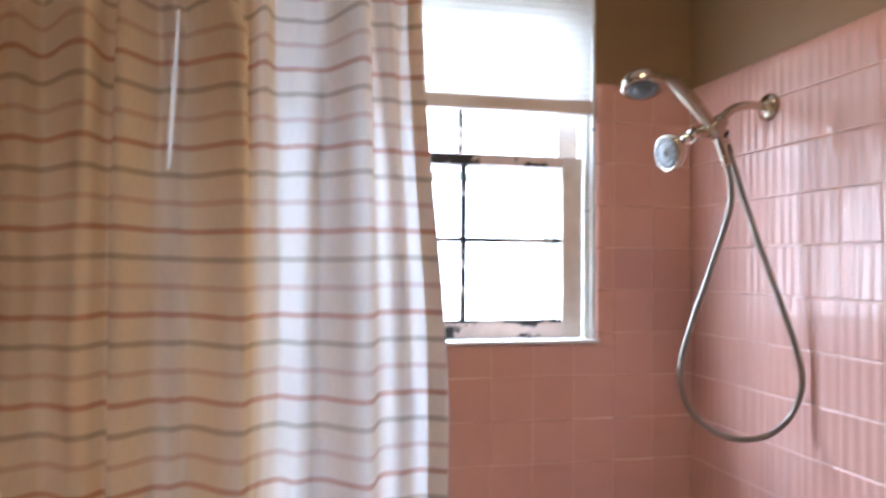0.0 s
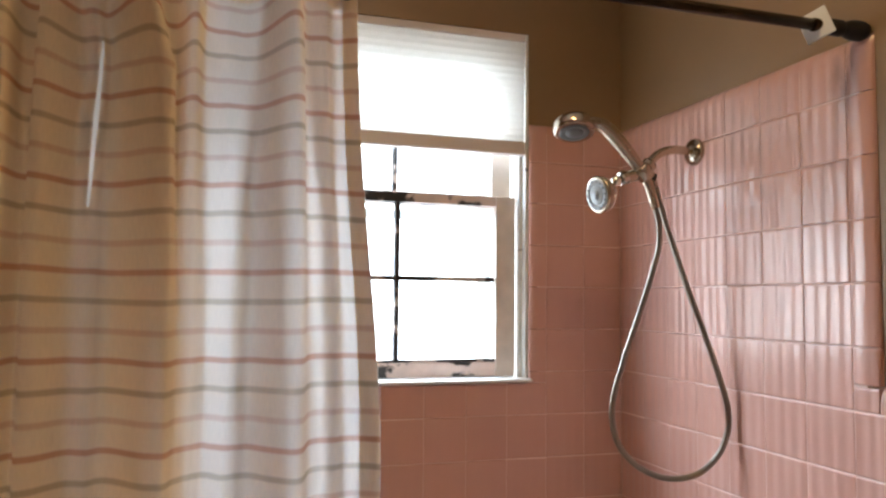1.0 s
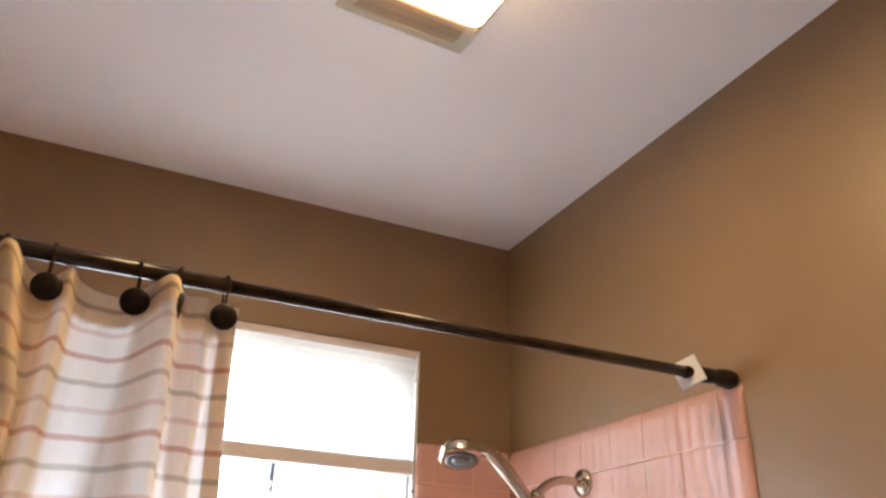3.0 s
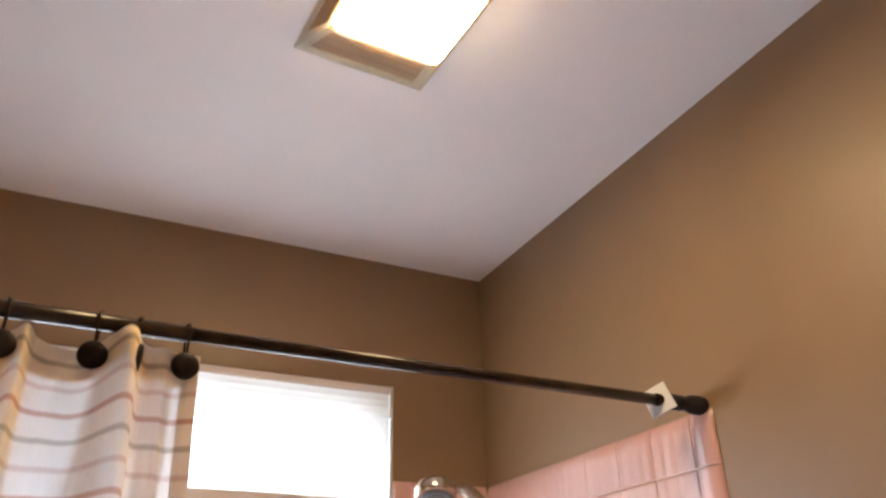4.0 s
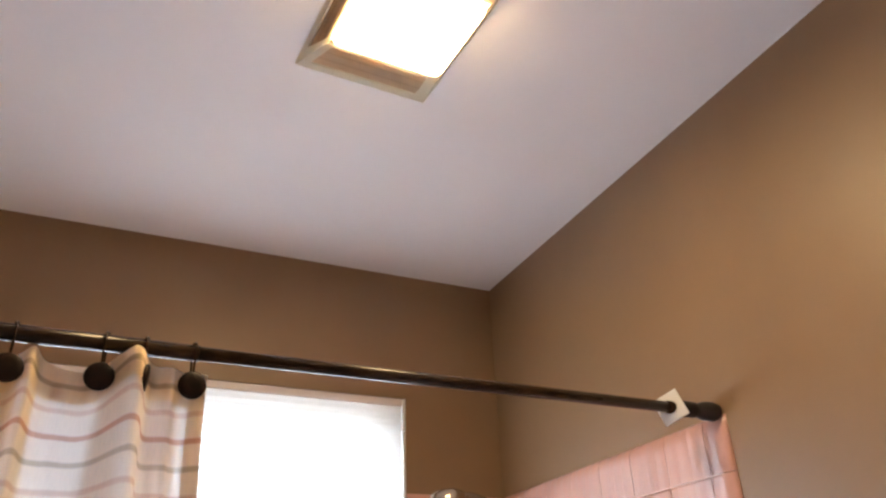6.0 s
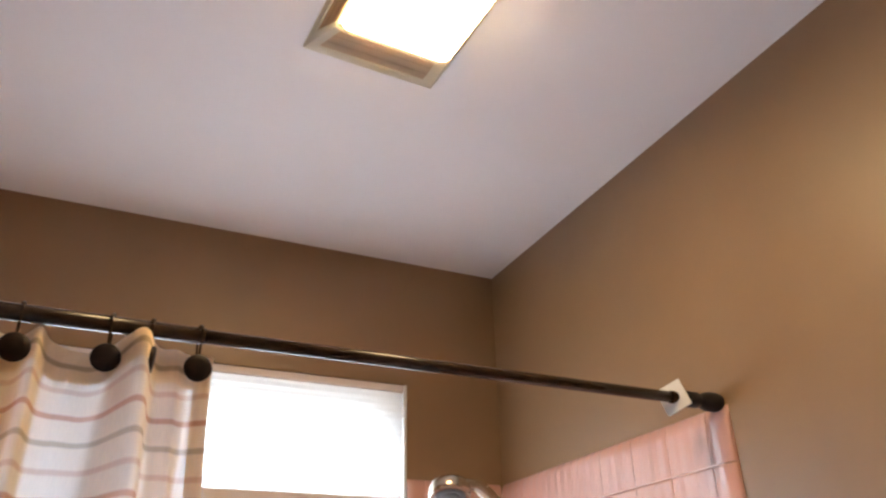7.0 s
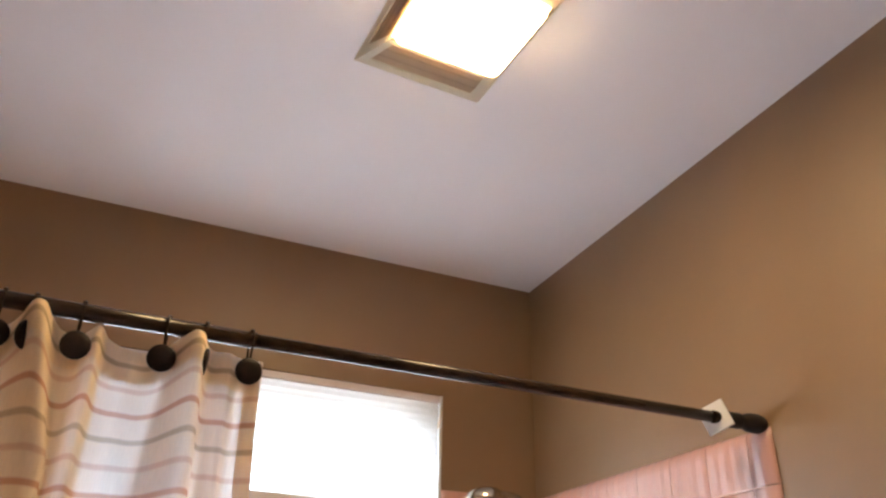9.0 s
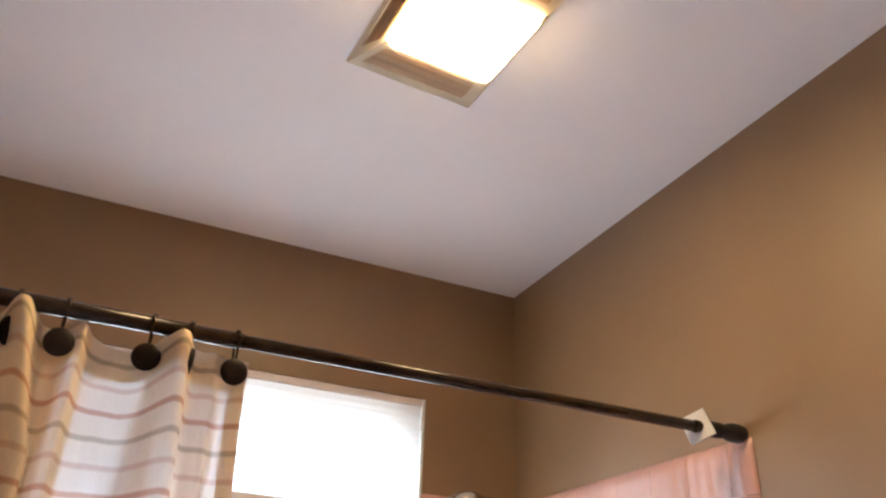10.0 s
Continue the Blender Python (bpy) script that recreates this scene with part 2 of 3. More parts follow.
M_DARKFACE = painted("dark_spray_face", (0.13, 0.14, 0.145), 0.4, 0.2)
M_CREAM = painted("aged_cream_plastic", (0.87, 0.81, 0.67), 0.35, 0.06)
M_TAN = painted("yellowed_slat_plastic", (0.72, 0.55, 0.37), 0.45, 0.1)
# a slightly darker tan than the slats, for the plate behind them
M_DARKTAN = painted("dark_tan_recess", (0.66, 0.50, 0.34), 0.7, 0.15)
M_LAMP, _nt, _b = material("lit_diffuser", (0.9, 0.88, 0.8), 0.4)
_b.inputs["Emission Color"].default_value = (1.0, 0.755, 0.41, 1)
_b.inputs["Emission Strength"].default_value = LAMP


# ---- helpers for meshes ----
def part(name, bm, mat, parent=None, label="", smooth=False):
    me = bpy.data.meshes.new(name)
    bmesh.ops.recalc_face_normals(bm, faces=bm.faces)
    for f in bm.faces:
        f.smooth = smooth
    bm.to_mesh(me)
    bm.free()
    me.materials.append(mat)
    ob = new(name, me)
    ob.parent = parent
    if label:
        ob["label"] = label
    return ob


def thing(name, label, category, at=(0, 0, 0), group="", kind=""):
    ob = new(name)
    ob.empty_display_size = 0.05
    ob.location = at
    return tagged(ob, label, category, group, kind)


def slab(a, b, bevel=0.0, bm=None, turn=None):
    """A box from corner a to corner b, its edges eased by bevel."""
    bm = bm or bmesh.new()
    made = bmesh.ops.create_cube(bm, size=1)["verts"]
    mid = [(a[i] + b[i]) / 2 for i in range(3)]
    for v in made:
        v.co = Vector([mid[i] + v.co[i] * abs(b[i] - a[i]) for i in range(3)])
        if turn is not None:
            v.co = turn @ v.co
    if bevel:
        edges = {e for v in made for e in v.link_edges}
        bmesh.ops.bevel(bm, geom=list(edges), offset=bevel, segments=2, affect="EDGES", profile=0.6)
    return bm


def curve_points(ctrl, per=8):
    """A smooth line through the control points."""
    pts = [Vector(p) for p in ctrl]
    ext = [2 * pts[0] - pts[1], *pts, 2 * pts[-1] - pts[-2]]
    out = []
    for i in range(1, len(ext) - 2):
        p0, p1, p2, p3 = ext[i - 1:i + 3]
        for k in range(per):
            t = k / per
            out.append(0.5 * (2 * p1 + (p2 - p0) * t + (2 * p0 - 5 * p1 + 4 * p2 - p3) * t * t + (3 * p1 - p0 - 3 * p2 + p3) * t ** 3))
    out.append(pts[-1])
    return out


def even(pts, step):
    """The same line in even steps."""
    out, carry = [pts[0]], 0.0
    for a, b in zip(pts, pts[1:]):
        d = (b - a).length
        s = step - carry
        while s <= d:
            out.append(a.lerp(b, s / d))
            s += step
        carry = d - (s - step)
    return out


def tube(pts, radius, segs=12, bm=None):
    """Sweeps a ring along pts; radius is a number or a function of 0..1."""
    bm = bm or bmesh.new()
    rings, side = [], None
    for i, p in enumerate(pts):
        d = (pts[min(i + 1, len(pts) - 1)] - pts[max(i - 1, 0)]).normalized()
        if side is None:
            side = d.orthogonal().normalized()
        side = (side - d * side.dot(d)).normalized()
        other = d.cross(side)
        r = radius(i / (len(pts) - 1)) if callable(radius) else radius
        rings.append([bm.verts.new(p + r * (math.cos(2 * math.pi * k / segs) * side + math.sin(2 * math.pi * k / segs) * other)) for k in range(segs)])
    for a, b in zip(rings, rings[1:]):
        for k in range(segs):
            bm.faces.new((a[k], a[(k + 1) % segs], b[(k + 1) % segs], b[k]))
    bm.faces.new(rings[0][::-1])
    bm.faces.new(rings[-1])
    return bm


def lathe(profile, m, segs=32, bm=None):
    """Turns (radius, height) pairs about the local z of the pose m."""
    bm = bm or bmesh.new()
    rings = [[bm.verts.new(m @ Vector((max(r, 1e-4) * math.cos(2 * math.pi * k / segs), max(r, 1e-4) * math.sin(2 * math.pi * k / segs), h))) for k in range(segs)] for r, h in profile]
    for a, b in zip(rings, rings[1:]):
        for k in range(segs):
            bm.faces.new((a[k], a[(k + 1) % segs], b[(k + 1) % segs], b[k]))
    bm.faces.new(rings[0][::-1])
    bm.faces.new(rings[-1])
    return bm


def facing(at, way):
    """A pose at a point with its z along way."""
    return Matrix.Translation(at) @ Vector(way).normalized().to_track_quat("Z", "Y").to_matrix().to_4x4()


# ---- room shell ----
def room():
    x0, x1, z0, z1 = WIN
    bm = slab((XW - 0.15, WP, 0), (x0, 0.16, H))
    slab((x1, WP, 0), (WP, 0.16, H), bm=bm)
    slab((x0, WP, 0), (x1, 0.16, z0), bm=bm)
    slab((x0, WP, z1), (x1, 0.16, H), bm=bm)
    tagged(part("wall_north", bm, M_WALL), "brown painted plaster wall with a window opening", "wall", kind="structure")
    tagged(part("wall_east", slab((WP, YS - 0.12, 0), (0.16, 0.16, H)), M_WALL), "brown painted plaster wall above pink tile", "wall", kind="structure")
    tagged(part("wall_west", slab((XW - 0.15, YS - 0.12, 0), (XW, WP, H)), M_WALL), "brown painted plaster wall beside the tub", "wall", kind="structure")
    # out of view; paler than the brown walls to bounce light onto the curtain
    tagged(part("wall_south", slab((XW, YS - 0.12, 0), (WP, YS, H)), M_BOUNCE), "unseen bathroom wall, made pale cream to bounce light", "wall", kind="structure")
    for nm, a, b in (("wainscot_west", (XW, YS, 0), (XW + 0.008, -0.85, CAP)), ("wainscot_south", (XW + 0.008, YS, 0), (WP, YS + 0.008, CAP))):
        tagged(part(nm, slab(a, b, 0.002), M_TILE), "glazed pink wainscot on the lower wall", "wainscot", kind="structure")
    tagged(part("ceiling", slab((XW - 0.15, YS - 0.12, H), (0.16, 0.16, H + 0.12)), M_CEIL), "flat white painted plaster ceiling", "ceiling", kind="structure")
    tagged(part("floor", slab((XW - 0.15, YS - 0.12, -0.1), (0.16, 0.16, 0)), M_FLOOR), "plain bathroom floor", "floor", kind="structure")


room()

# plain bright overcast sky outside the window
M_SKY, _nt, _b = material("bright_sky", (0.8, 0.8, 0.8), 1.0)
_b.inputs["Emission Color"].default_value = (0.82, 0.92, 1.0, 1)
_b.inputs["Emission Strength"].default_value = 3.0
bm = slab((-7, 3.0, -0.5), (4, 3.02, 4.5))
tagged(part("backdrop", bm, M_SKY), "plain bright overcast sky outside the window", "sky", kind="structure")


# ---- window ----
def window():
    x0, x1, z0, z1 = WIN
    w = thing("window_1", "old double-hung window with peeling mouldy cream paint", "window", ((x0 + x1) / 2, 0.05, z0), kind="structure")
    w.location = (0, 0, 0)
    # jambs, head and sill line the opening
    part("jamb", slab((x1 - 0.008, 0.012, z0 + 0.004), (x1, 0.155, z1), 0.002), M_JAMB, w, "white flaking jamb")
    part("jamb", slab((x0, 0.012, z0 + 0.004), (x0 + 0.008, 0.155, z1), 0.002), M_JAMB, w, "white flaking jamb")
    part("head", slab((x0 + 0.008, 0.032, z1 - 0.014), (x1 - 0.008, 0.155, z1), 0.002), M_JAMB, w)
    part("sill", slab((x0 - 0.004, -0.012, z0 - 0.004), (x1 + 0.004, 0.155, z0 + 0.004), 0.004), M_SILL, w, "glossy white sill")
    # stops in front of the lower sash
    part("stop", slab((x1 - 0.018, 0.032, z0 + 0.004), (x1 - 0.008, 0.046, z1 - 0.014), 0.003), M_JAMB, w)
    part("stop", slab((x0 + 0.008, 0.032, z0 + 0.004), (x0 + 0.018, 0.046, z1 - 0.014), 0.003), M_JAMB, w)
    xa, xb = x0 + 0.018, x1 - 0.020
    pane_w = (xb - xa - 2 * 0.055) / 3

    def sash(y, za, zb, low, high, mid, mats):
        ya, yb = y, y + 0.032
        part("stile", slab((xa, ya, za), (xa + 0.055, yb, zb), 0.003), mats[0], w)
        part("stile", slab((xb - 0.055, ya, za), (xb, yb, zb), 0.003), mats[0], w)
        part("bottom_rail", slab((xa + 0.055, ya + 0.001, za), (xb - 0.055, yb - 0.001, za + low), 0.003), mats[1], w)
        part("top_rail", slab((xa + 0.055, ya + 0.001, zb - high), (xb - 0.055, yb - 0.001, zb), 0.003), mats[1], w)
        for k in (1, 2):
            xm = xa + 0.055 + k * pane_w
            part("muntin", slab((xm - 0.0065, ya + 0.005, za + low), (xm + 0.0065, yb - 0.005, zb - high), 0.002), mats[2], w)
        part("muntin", slab((xa + 0.055, ya + 0.007, mid - 0.006), (xb - 0.055, yb - 0.007, mid + 0.006), 0.002), mats[2], w)
        # putty bead on the lower edge of the glass
        part("putty", slab((xa + 0.055, ya + 0.004, za + low), (xb - 0.055, ya + 0.012, za + low + 0.008), 0.002), M_MUNTIN, w)
        for k in range(3):
            for a, b in ((za + low, mid - 0.006), (mid + 0.006, zb - high)):
                p = part("pane", slab((xa + 0.055 + k * pane_w + 0.004, y + 0.015, a - 0.003), (xa + 0.055 + (k + 1) * pane_w - 0.004, y + 0.018, b + 0.003)), M_GLASS, w)
                p.visible_shadow = False

    sash(0.050, z0 + 0.006, 1.632, 0.038, 0.026, 1.412, (M_SASH, M_RAIL, M_MUNTIN))
    sash(0.086, 1.606, z1 - 0.015, 0.026, 0.045, 1.83, (M_SASH, M_RAIL, M_MUNTIN))
    # storm window outside
    part("storm_stile", slab((x1 - 0.085, 0.165, z0 - 0.02), (x1 - 0.045, 0.185, z1 + 0.02), 0.003), M_STORM, w, "pale storm window frame")
    part("storm_stile", slab((x0 + 0.045, 0.165, z0 - 0.02), (x0 + 0.085, 0.185, z1 + 0.02), 0.003), M_STORM, w)
    part("storm_rail", slab((x0 + 0.085, 0.165, 1.575), (x1 - 0.085, 0.185, 1.60), 0.003), M_STORM, w)


window()


def blind():
    x0, x1, top, low = WIN[0] + 0.010, WIN[1] - 0.013, 2.063, 1.739
    b = thing("cellular_blind", "white pleated blind half lowered in the window", "blind")
    part("headrail", slab((x0, 0.002, top - 0.020), (x1, 0.028, top), 0.004), M_BLINDRAIL, b, "pinkish white headrail")
    part("bottom_rail", slab((x0, 0.000, low), (x1, 0.030, low + 0.036), 0.005), M_BLINDRAIL, b, "pinkish white bottom rail")
    bm = bmesh.new()
    n = 30
    za, zb = low + 0.036, top - 0.020
    for face, sign in ((0.008, -1), (0.022, 1)):
        rows = []
        for i in range(n + 1):
            z = za + (zb - za) * i / n
            y = face + sign * (0.0018 if i % 2 else 0.0)
            rows.append((bm.verts.new((x0 + 0.002, y, z)), bm.verts.new((x1 - 0.002, y, z))))
        for p, q in zip(rows, rows[1:]):
            bm.faces.new((p[0], p[1], q[1], q[0]))
    part("pleated_cloth", bm, M_BLIND, b, "translucent white pleated cloth")
    part("end_bracket", slab((x1 - 0.001, 0.004, top - 0.085), (x1 + 0.010, 0.016, top - 0.055), 0.003), M_PLATE, b, "small white bracket")


blind()


# ---- ceiling light with louvred sides ----
def ceiling_light():
    c = Vector((-0.6475, -0.960, H))
    t = thing("ceiling_light", "lit fan light with yellowed cream louvred frame", "ceiling light", c)
    t.rotation_euler = (0, 0, radians(3.0))
    ox, oy, ix, iy, drop = 0.126, 0.219, 0.1045, 0.095, 0.050
    far = ox + 0.009
    part("lip", slab((-ox - 0.001, -oy - 0.001, -0.006), (far + 0.001, oy + 0.001, -0.0005), 0.002), M_CREAM, t)
    out = [Vector((far if sx > 0 else -ox, sy * oy, -0.006)) for sx, sy in ((-1, -1), (1, -1), (1, 1), (-1, 1))]
    inn = [Vector((sx * ix, sy * iy, -drop)) for sx, sy in ((-1, -1), (1, -1), (1, 1), (-1, 1))]
    for k in range(4):
        a, b, d, e = out[k], out[(k + 1) % 4], inn[(k + 1) % 4], inn[k]
        nrm = (b - a).cross(e - a).normalized()
        if nrm.z > 0:
            nrm = -nrm

        def spot(f, g):
            """A point of the sloping side: f from the outer to the inner edge, g along it."""
            return a.lerp(e, f).lerp(b.lerp(d, f), g)

        def plate(f0, f1, g0, g1, sink0, sink1, thick):
            q = bmesh.new()
            vs = [q.verts.new(p) for p in (spot(f0, g0) - nrm * sink0, spot(f0, g1) - nrm * sink0, spot(f1, g1) - nrm * sink1, spot(f1, g0) - nrm * sink1)]
            q.faces.new(vs)
            bmesh.ops.solidify(q, geom=q.faces[:], thickness=thick)
            return q

        F0, F1, G0, G1 = 0.19, 0.87, 0.095, 0.935
        part("recess", plate(F0 - 0.04, F1 + 0.04, G0 - 0.02, G1 + 0.02, 0.010, 0.010, 0.001), M_DARKTAN, t)
        part("outer_border", plate(0.0, F0, 0.0, 1.0, 0.0, 0.0, 0.003), M_CREAM, t)
        part("inner_border", plate(F1, 1.0, 0.0, 1.0, 0.0, 0.0, 0.003), M_CREAM, t)
        part("end_border", plate(F0, F1, 0.0, G0, 0.0, 0.0, 0.003), M_CREAM, t)
        part("end_border", plate(F0, F1, G1, 1.0, 0.0, 0.0, 0.003), M_CREAM, t)
        for i in range(3):
            f0, f1 = F0 + (F1 - F0) * i / 3, F0 + (F1 - F0) * (i + 0.99) / 3
            part("slat", plate(f0, f1, G0, G1, 0.0036, 0.0010, 0.0015), M_TAN, t)
    bm = bmesh.new()
    made = bmesh.ops.create_cube(bm, size=1)["verts"]
    for v in made:
        v.co = Vector((v.co.x * 2 * (ix - 0.004), v.co.y * 2 * (iy - 0.004), -drop - 0.0002 + v.co.z * 0.011))
    up = [e for e in bm.edges if abs(e.verts[0].co.z - e.verts[1].co.z) > 0.003]
    bmesh.ops.bevel(bm, geom=up, offset=0.016, segments=5, affect="EDGES", profile=0.5)
    part("reflector_pan", slab((-ix + 0.001, -iy + 0.001, -drop + 0.005), (ix - 0.001, iy - 0.001, -drop + 0.009)), M_CREAM, t)
    part("diffuser", bm, M_LAMP, t, "glowing white diffuser", smooth=False)
    return t


ceiling_light()


# ---- curtain rod ----
def curtain_rod():
    r = thing("curtain_rod", "dark bronze tension rod across the tub", "curtain rod")

    def along(xa, xb, rad, n=2):
        return tube([Vector((xa + (xb - xa) * i / n, ROD_Y, ROD_Z)) for i in range(n + 1)], rad, 20)

    part("inner_tube", along(-0.90, -0.055, 0.0098), M_BRONZE, r, smooth=True)
    part("outer_tube", along(XW + 0.004, -0.895, 0.0114), M_BRONZE, r, smooth=True)
    part("end_cap", lathe([(0.0105, 0.0), (0.0140, 0.003), (0.0140, 0.026), (0.0115, 0.030), (0.0115, 0.034), (0.0150, 0.042), (0.0172, 0.052), (0.0175, 0.068), (0.0150, 0.078)], facing((-0.070, ROD_Y, ROD_Z), (1, 0, 0)), 24), M_RUBBER, r, "black rubber end cap", smooth=True)
    turn = Matrix.Translation((-0.094, ROD_Y, ROD_Z)) @ pose(0, 0, 0, -20, 0, 30)
    bm = slab((-0.0025, -0.0235, -0.025), (0.0025, 0.0235, 0.025), 0.0012, turn=turn)
    part("square_plate", bm, M_PLATE, r, "square white plastic plate on the rod", smooth=False)
    part("plate_collar", along(-0.101, -0.087, 0.0112), M_BRONZE, r, smooth=True)


curtain_rod()


# ---- curtain ----
HEM_X = -0.878
CLOTH_TOP = 1.803
# fold: distance from the hem, forward reach above and below, half width above and below,
# lean to the hem above and below, shift of its top away from the hem
FOLDS = (
    (0.052, 0.010, 0.014, 0.012, 0.014, 0.002, 0.006, 0.0),
    (0.101, 0.052, 0.058, 0.0205, 0.022, 0.006, 0.016, 0.0),
    (0.165, 0.006, 0.020, 0.016, 0.022, 0.000, 0.000, 0.0),
    (0.217, 0.030, 0.022, 0.0105, 0.022, 0.002, 0.004, 0.0),
    (0.264, 0.060, 0.064, 0.0190, 0.032, 0.003, 0.024, 0.026),
    (0.328, 0.016, 0.018, 0.011, 0.012, 0.002, 0.004, 0.012),
    (0.372, 0.042, 0.044, 0.016, 0.024, -0.006, -0.014, 0.0),
    (0.446, 0.056, 0.050, 0.024, 0.030, 0.010, 0.018, 0.0),
    (0.522, 0.042, 0.042, 0.020, 0.028, 0.006, 0.012, 0.0),
    (0.597, 0.052, 0.050, 0.022, 0.028, 0.010, 0.026, 0.0),
)
GAP_U = 0.328       # a narrow opening between two widths of cloth


def gap_width(z):
    if not 1.46 < z < 1.69:
        return 0.0
    return (0.0017 + 0.0014 * noise.noise((z * 40, 0.3, 0.9))) * math.sin(math.pi * (z - 1.46) / 0.23) ** 0.6


def cloth_at(u, z):
    """The place of the cloth u metres from its hem at height z, and how far it reaches forward there."""
    s = min(1.0, max(0.0, (1.80 - z) / 0.75))
    s = s * s * (3 - 2 * s)
    x = HEM_X - u + 0.042 * s * max(0.0, 1 - u / 0.13)
    y, reach = ROD_Y + 0.016, 0.0
    # the folds stand like rounded fingers at the rod and fall back over it at their very tops
    cap = math.sqrt(max(0.05, 1 - max(0.0, (z - CLOTH_TOP + 0.022) / 0.022) ** 2))
    q = min(1.0, max(0.0, (1.80 - z) / 0.16))
    for c, a0, a1, w0, w1, lean0, lean1, drift in FOLDS:
        c += drift * (1 - q)
        w = w0 + (w1 - w0) * s
        d = abs((u - c) / w)
        b = math.exp(-d ** (2.9 - 0.9 * s))
        reach += (a0 + (a1 - a0) * s) * b * cap
        x += (lean0 + (lean1 - lean0) * q) * b
    y -= reach
    y += 0.004 * noise.noise((u * 22, z * 2.2, 3.1)) + 0.004 * noise.noise((u * 60, z * 5, 7.7)) * s + (0.004 + 0.010 * s) * noise.noise((u * 13, z * 2.6, 5.5))
    y += 0.0052 * noise.noise((u * 48, z * 3.5, 4.2)) + 0.0011 * noise.noise((u * 110, z * 26, 2.4)) + 0.0024 * noise.noise((u * 30, z * 34, 6.1)) * s
    x += 0.003 * noise.noise((u * 8, z * 3, 1.7))
    return Vector((x, y, z)), reach


def cloth_sheet(u0, u1, nu, z_low, z_high, nz, shift, gap=False):
    bm = bmesh.new()
    uvl = bm.loops.layers.uv.new("UVMap")
    grid = []
    split = int((GAP_U - u0) / (u1 - u0) * nu) if gap else -9
    for j in range(nz + 1):
        row = []
        for i in range(nu + 1):
            u = u0 + (u1 - u0) * i / nu
            rest = z_low + (z_high - z_low) * j / nz
            p, reach = cloth_at(u, rest)
            high = max(0.0, (rest - 1.45) / 0.36) ** 2
            sag = (0.017 * math.exp(-((u - 0.163) / 0.030) ** 2) + 0.012 * max(0.0, math.sin(math.pi * (u - 0.30) / 0.08)) * (u > 0.3)) * high
            lift = 0.56 * sum(f[1] * math.exp(-((u - f[0] - f[7]) / (1.1 * f[3])) ** 2) for f in FOLDS) * high
            if gap and gap_width(rest) > 0 and abs(i - split - 0.5) < 12:
                p.x += (gap_width(rest) * (1 if i <= split else -1) + 0.05 * (rest - 1.575)) * (1 - abs(i - split - 0.5) / 12)
            v = bm.verts.new(p + Vector((0, shift, lift - sag)))
            row.append((v, (u, 1.389 + 0.1105 * 10 + 0.1105 * 0.167 - rest - 0.018 * high * min(1.0, 0.35 + u / 0.08) + 0.007 * noise.noise((u * 9, rest * 3.0, 8.8))), rest))
        grid.append(row)
    for a, b in zip(grid, grid[1:]):
        for i in range(nu):
            if i == split and gap_width(a[i][2]) > 0 and gap_width(b[i][2]) > 0:
                continue
            cell = (a[i], a[i + 1], b[i + 1], b[i])
            f = bm.faces.new([c[0] for c in cell])
            for loop, c in zip(f.loops, cell):
                loop[uvl].uv = c[1]
    return bm


def shade_backing(edges, rows=40):
    """A sheet added behind a fold to dim the daylight through it; edges gives its two distances from the hem at a
    height.
    """
    bm = bmesh.new()
    uvl = bm.loops.layers.uv.new("UVMap")
    grid = []
    for j in range(rows + 1):
        z = 0.12 + (CLOTH_TOP - 0.012 - 0.12) * j / rows
        u0, u1 = edges(z)
        s = min(1.0, max(0.0, (1.80 - z) / 0.75))
        s = s * s * (3 - 2 * s)
        row = []
        for i in range(9):
            u = u0 + (u1 - u0) * i / 8
            x = HEM_X - u + 0.042 * s * max(0.0, 1 - u / 0.13)
            row.append((bm.verts.new((x, ROD_Y + 0.024 + 0.003 * noise.noise((u * 40, z * 4, 1.1)), z)), (u, 0.1105 * 0.333)))
        grid.append(row)
    for a, b in zip(grid, grid[1:]):
        for i in range(8):
            cell = (a[i], a[i + 1], b[i + 1], b[i])
            f = bm.faces.new([c[0] for c in cell])
            for loop, c in zip(f.loops, cell):
                loop[uvl].uv = c[1]
    return bm


def curtain():
    c = thing("shower_curtain", "cream cotton shower curtain with thin rust and olive stripes", "shower curtain", (0, 0, 0))
    part("cloth", cloth_sheet(0.0, 0.636, 320, 0.12, CLOTH_TOP, 120, 0.0, True), M_CLOTH, c, smooth=True)
    part("side_hem", cloth_sheet(-0.001, 0.020, 10, 0.12, CLOTH_TOP, 120, -0.0018), M_HEM, c, "doubled side hem", smooth=True)
    part("top_hem", cloth_sheet(0.0, 0.636, 320, CLOTH_TOP - 0.045, CLOTH_TOP + 0.001, 4, -0.0016), M_HEM, c, "doubled top hem", smooth=True)
    low = lambda z: min(1.0, max(0.0, (1.79 - z) / 0.30))
    # two added sheets that turn the cloth before them darker and tan
    part("backing_sheet", shade_backing(lambda z: (0.030 + 0.004 * low(z), 0.080 - 0.026 * low(z))), M_BACKING, c, smooth=True)
    part("backing_sheet", shade_backing(lambda z: (0.086 - 0.002 * low(z), 0.122 + 0.026 * low(z))), M_BACKING, c, smooth=True)


curtain()


